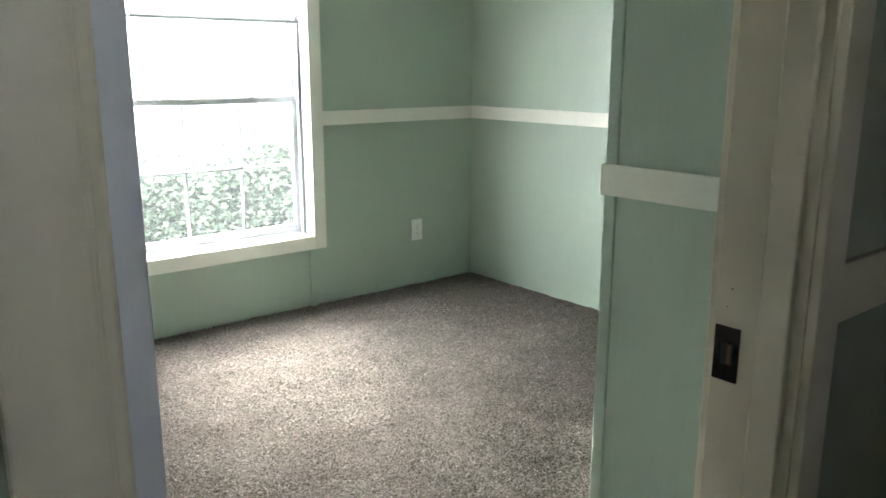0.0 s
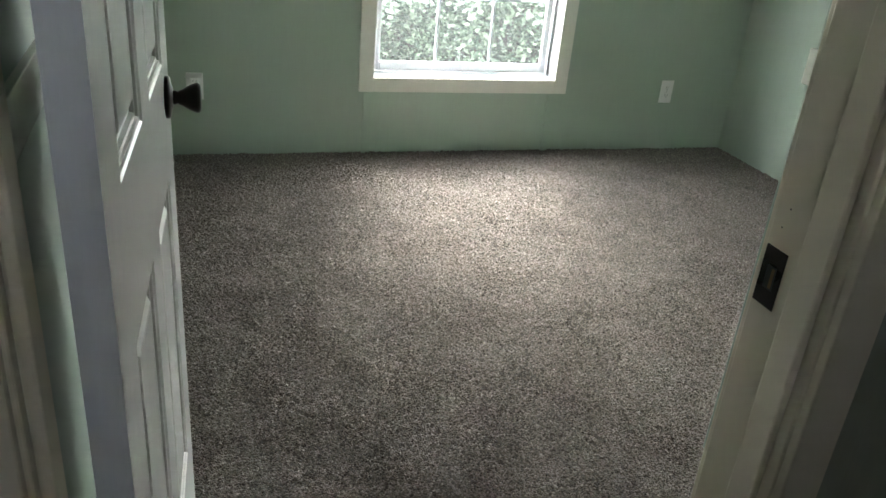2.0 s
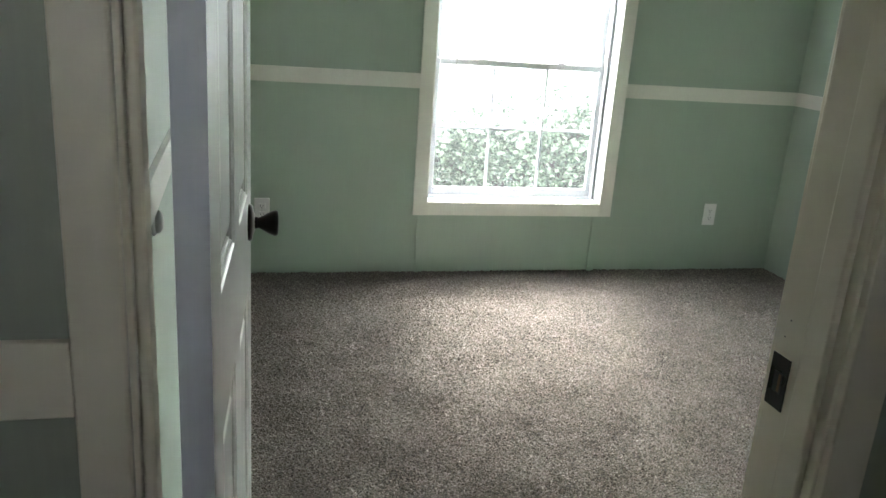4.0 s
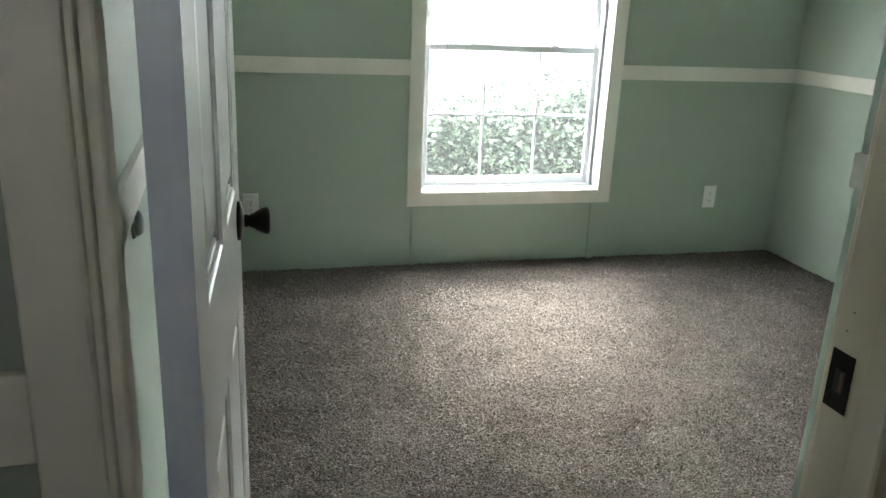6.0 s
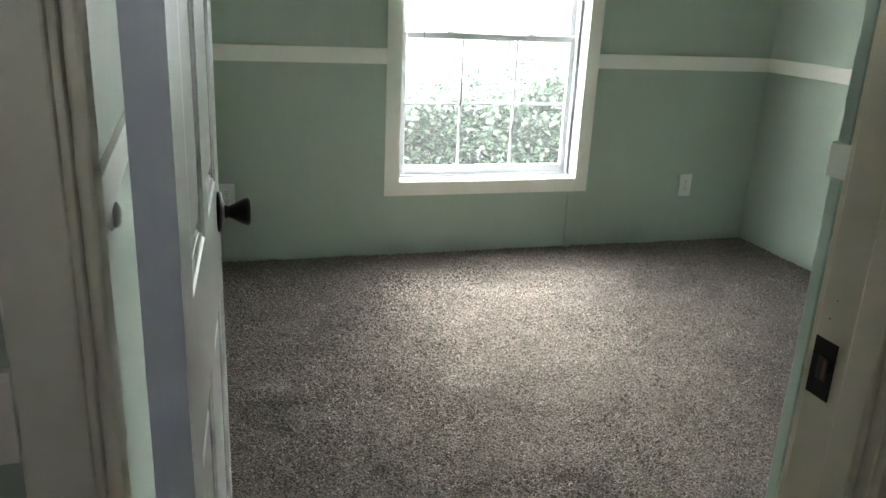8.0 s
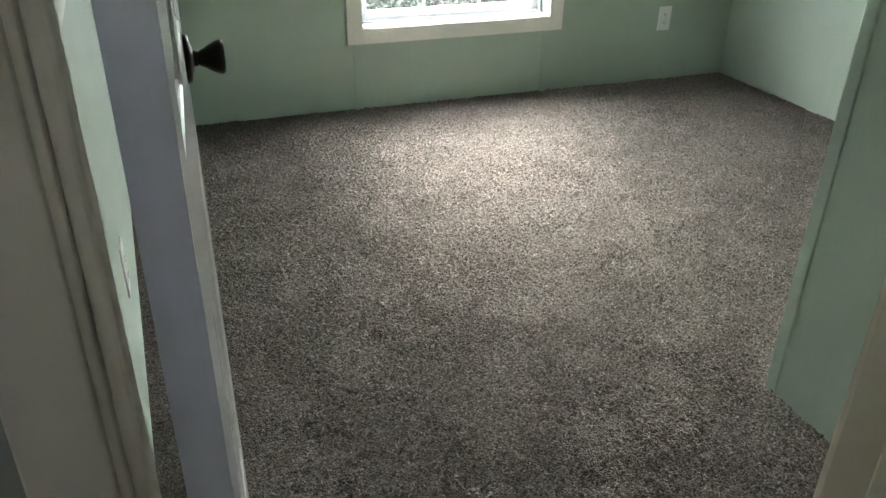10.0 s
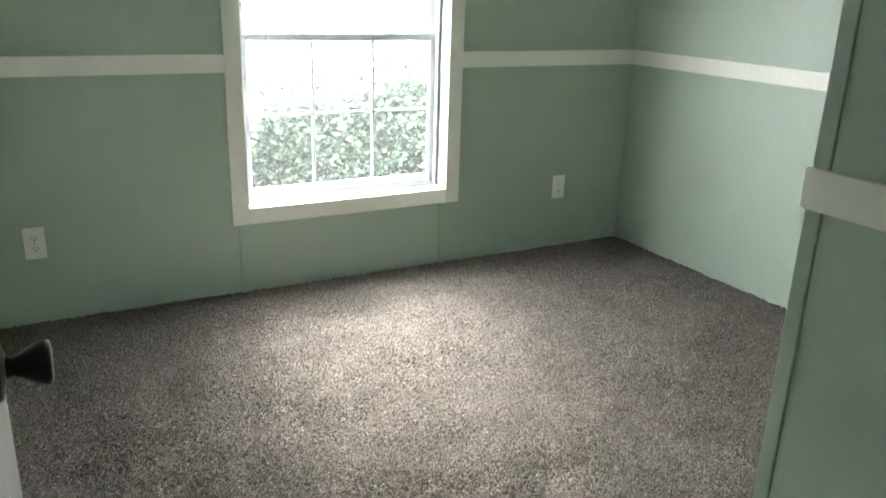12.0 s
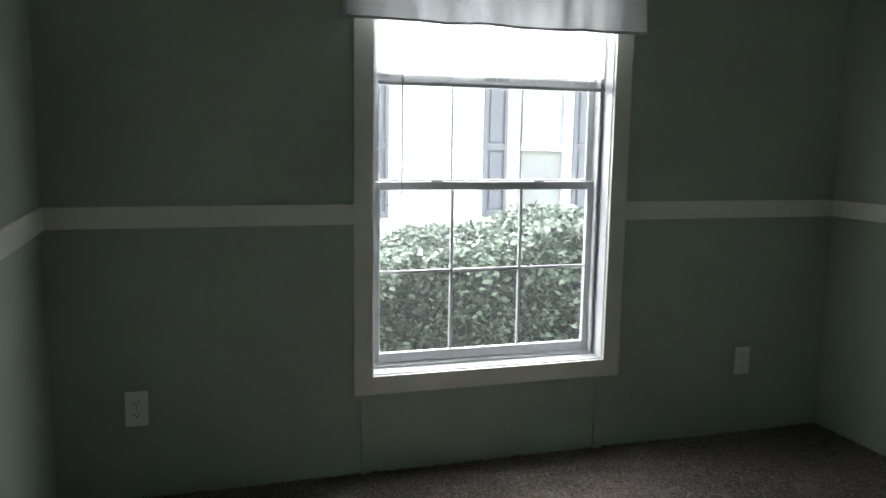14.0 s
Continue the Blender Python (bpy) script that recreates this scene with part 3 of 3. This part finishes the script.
def build_hedge():
    hg = thing("hedge", "dense glossy green hedge close outside the window", "hedge", pose(0, 0, GZ))
    rng = np.random.default_rng(7)
    count = 90000
    x = rng.uniform(-1.8, 3.4, count)
    top = hedge_top(x)
    # most leaves lie on the front and the top of the clipped mass
    side = rng.uniform(0, 1, count)
    depth = np.abs(rng.normal(0, 0.15, count))
    z = rng.uniform(GZ + 0.08, 1.0, count)
    z = GZ + 0.08 + (top - GZ - 0.08) * (z - GZ - 0.08) / (1.0 - GZ - 0.08)
    y = 1.18 + depth + 0.10 * np.sin(x * 3.1 + 1) * np.cos(z * 2.7) + 0.05 * np.sin(x * 9.0 + z * 7)
    ontop = side > 0.6
    y[ontop] = 1.16 + rng.uniform(0, 1.0, ontop.sum())
    z[ontop] = top[ontop] - np.abs(rng.normal(0, 0.07, ontop.sum())) + 0.05 * np.sin(x[ontop] * 8 + y[ontop] * 6)
    L = rng.uniform(0.028, 0.056, count)
    W = L * rng.uniform(0.42, 0.58, count)
    yaw, roll = rng.uniform(0, 2 * np.pi, count), rng.normal(0, 0.5, count)
    pitch = rng.normal(0.1, 0.5, count)
    fw = np.stack([np.cos(yaw) * np.cos(pitch), np.sin(yaw) * np.cos(pitch), np.sin(pitch)], 1)
    out = np.stack([rng.normal(0, 0.5, count), rng.normal(-0.5, 0.5, count), rng.normal(0.6, 0.4, count)], 1)
    sd = np.cross(fw, out)
    sd /= np.linalg.norm(sd, axis=1)[:, None] + 1e-9
    up = np.cross(sd, fw)
    c = np.stack([x, y, z - GZ], 1)
    shape = ((0, 0, 0), (0.35, 0.5, 0.16), (0.72, 0.36, 0.1), (1, 0, -0.08), (0.72, -0.36, 0.1), (0.35, -0.5, 0.16), (0.5, 0, 0.0))
    verts = np.stack([c + fw * (a * L)[:, None] + sd * (b * W)[:, None] + up * (k * W)[:, None] for a, b, k in shape], 1).reshape(-1, 3)
    base = (np.arange(count) * 7)[:, None]
    faces = np.concatenate([base + np.array(q) for q in ((0, 1, 6), (1, 2, 6), (2, 3, 6), (3, 4, 6), (4, 5, 6), (5, 0, 6))]).tolist()
    me = bpy.data.meshes.new("foliage")
    me.from_pydata(verts.tolist(), [], faces)
    me.materials.append(LEAF)
    me.polygons.foreach_set("use_smooth", [True] * len(me.polygons))
    leaves = new("foliage", me)
    leaves.parent = hg
    tagged(leaves, "small pointed glossy leaves", "", "", "stuff")
    # a near-black sheet behind the leaves, painting the shade in the hedge's gaps
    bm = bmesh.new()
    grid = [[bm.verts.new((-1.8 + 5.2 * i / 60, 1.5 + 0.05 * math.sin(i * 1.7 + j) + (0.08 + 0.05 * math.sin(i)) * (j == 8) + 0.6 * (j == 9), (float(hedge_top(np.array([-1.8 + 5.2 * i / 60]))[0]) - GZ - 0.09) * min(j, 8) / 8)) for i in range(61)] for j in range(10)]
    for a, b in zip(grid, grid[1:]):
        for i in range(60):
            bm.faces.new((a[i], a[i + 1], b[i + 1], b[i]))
    part("shade_sheet", bm, TWIG, hg, "dark sheet standing in for shade behind the leaves")
    bm = bmesh.new()
    for i in range(240):
        x0, y0 = rng.uniform(-1.7, 3.3), rng.uniform(1.3, 2.0)
        t = hedge_top(np.array([x0]))[0] - GZ - 0.06
        a = Vector((x0, y0, 0.0))
        b = Vector((x0 + rng.normal(0, 0.18), y0 + rng.normal(-0.05, 0.14), t * rng.uniform(0.7, 1.0)))
        r = rng.uniform(0.003, 0.010)
        way = (b - a).normalized()
        s1 = way.orthogonal().normalized()
        s2 = way.cross(s1)
        ra = [bm.verts.new(a + r * (math.cos(k * 2.094) * s1 + math.sin(k * 2.094) * s2)) for k in range(3)]
        rb = [bm.verts.new(b + 0.3 * r * (math.cos(k * 2.094) * s1 + math.sin(k * 2.094) * s2)) for k in range(3)]
        for k in range(3):
            bm.faces.new((ra[k], ra[(k + 1) % 3], rb[(k + 1) % 3], rb[k]))
    tagged(part("stems", bm, TWIG, hg, "thin brown stems inside the hedge"), "", "", "", "stuff")
    return hg


def hedge_top(x):
    return 0.57 + 0.14 * np.tanh((x - 0.15) * 2.0) + 0.02 * np.sin(x * 5.3 + 2)


build_hedge()


def build_house():
    FY, H = 4.5, 2.15
    hs = thing("neighbour_house", "white sided single-storey house with charcoal shutters", "house", pose(0, FY, GZ))
    z = 0.0
    bm = bmesh.new()
    openings = ((1.88, 2.46, 1.24, 2.48), (-0.21, 0.35, 1.24, 2.48))
    while z < H + 0.75:
        ztop = min(z + 0.11, H + 0.75)
        spans = [(-7.0, 9.0)]
        for a, b, c, e in openings:
            if ztop > c and z < e:
                spans = [q for s in spans for q in ((s[0], min(s[1], a)), (max(s[0], b), s[1])) if q[1] > q[0]]
        for a, b in spans:
            v = [bm.verts.new(p) for p in ((a, -0.014, z), (b, -0.014, z), (b, 0.0, ztop), (a, 0.0, ztop), (a, 0, z), (b, 0, z))]
            bm.faces.new((v[0], v[1], v[2], v[3]))
            bm.faces.new((v[4], v[5], v[1], v[0]))
        z = ztop
    part("siding", bm, SIDING, hs)
    part("wall", boxes((-7.0, 9.0, 0.12, 5.0, 0, H + 0.75)), SIDING, hs)
    bm = bmesh.new()
    za = H + 0.62
    q = [(-7.4, -0.4, za), (9.4, -0.4, za), (9.4, 2.5, za + 0.3), (-7.4, 2.5, za + 0.3), (9.4, 5.4, za), (-7.4, 5.4, za)]
    v = [bm.verts.new(c) for c in q]
    bm.faces.new((v[0], v[1], v[2], v[3])), bm.faces.new((v[3], v[2], v[4], v[5]))
    bmesh.ops.solidify(bm, geom=bm.faces[:], thickness=0.08)
    part("roof", bm, SHINGLE, hs)
    for a, b, c, e in openings:
        win = part("house_window", boxes((a, a + 0.05, -0.03, 0.05, c, e), (b - 0.05, b, -0.03, 0.05, c, e), (a + 0.05, b - 0.05, -0.03, 0.05, c, c + 0.05), (a + 0.05, b - 0.05, -0.03, 0.05, e - 0.05, e), (a + 0.05, b - 0.05, -0.02, 0.04, (c + e) / 2 - 0.03, (c + e) / 2 + 0.03), bevel=0.004), SIDING, hs)
        part("pane", boxes((a + 0.05, b - 0.05, 0.01, 0.014, c + 0.05, e - 0.05)), GLASS, win)
        part("backing", boxes((a + 0.05, b - 0.05, 0.03, 0.04, c + 0.05, e - 0.05)), SIDING, win, "pale board close behind the pane")
        for sa in (a - 0.305, b + 0.055):
            sb, m0, m1 = sa + 0.24, c - 0.04, e + 0.04
            sh = part("shutter", boxes((sa, sa + 0.035, -0.042, -0.014, m0, m1), (sb - 0.035, sb, -0.042, -0.014, m0, m1), (sa + 0.035, sb - 0.035, -0.042, -0.014, m0, m0 + 0.05), (sa + 0.035, sb - 0.035, -0.042, -0.014, m1 - 0.05, m1), (sa + 0.035, sb - 0.035, -0.042, -0.014, (m0 + m1) / 2 - 0.03, (m0 + m1) / 2 + 0.03), bevel=0.003), SHUTTER, hs, "charcoal panelled shutter")
            mid = (m0 + m1) / 2
            for ca, cb in ((m0 + 0.05, mid - 0.03), (mid + 0.03, m1 - 0.05)):
                part("panel", boxes((sa + 0.035, sb - 0.035, -0.018, -0.014, ca, cb), (sa + 0.06, sb - 0.06, -0.034, -0.0181, ca + 0.025, cb - 0.025)), SHUTTER, sh)
    return hs


build_house()


# ---- carpet pile ----
def build_pile():
    """The carpet's standing pile: a fine uneven sheet of tufts, brushed this way and that in patches."""
    rng = np.random.default_rng(3)
    step, xa, xb, ya, yb = 0.0042, -1.50, 1.50, -3.05, 0.0
    xs, ys = np.arange(xa, xb, step), np.arange(ya, yb, step)
    X, Y = np.meshgrid(xs, ys)
    X = X + rng.uniform(-0.42, 0.42, X.shape) * step
    Y = Y + rng.uniform(-0.42, 0.42, Y.shape) * step
    lie = np.zeros(X.shape)
    for k in range(26):
        a, f = rng.uniform(0, 2 * np.pi), rng.uniform(9, 42)
        lie += np.sin((X * np.cos(a) + Y * np.sin(a)) * f + rng.uniform(0, 6.28) + 1.3 * np.sin(X * f * 0.43 + Y * 3 + k)) / 5.0
    tall = rng.uniform(0, 1, X.shape)
    Z = 0.0132 * (tall - 0.5) * (1.0 + 0.2 * np.clip(lie, -1.2, 1.2)) + 0.0006 * lie
    h, w = X.shape
    verts = np.stack([X, Y, Z], -1).reshape(-1, 3)
    i = (np.arange(h - 1)[:, None] * w + np.arange(w - 1)[None]).reshape(-1)
    quads = np.stack([i, i + 1, i + w + 1, i + w], 1)
    me = bpy.data.meshes.new("carpet_pile")
    me.vertices.add(len(verts)), me.loops.add(quads.size), me.polygons.add(len(quads))
    me.vertices.foreach_set("co", verts.astype(np.float32).ravel())
    me.loops.foreach_set("vertex_index", quads.astype(np.int32).ravel())
    me.polygons.foreach_set("loop_start", np.arange(0, quads.size, 4, dtype=np.int32))
    me.polygons.foreach_set("loop_total", np.full(len(quads), 4, dtype=np.int32))
    me.update(calc_edges=True)
    me.validate()
    me.materials.append(CARPET)
    ob = new("carpet_pile", me)
    ob.parent = floor
    return tagged(ob, "short twisted grey and taupe tufts", "", "", "stuff")


build_pile()
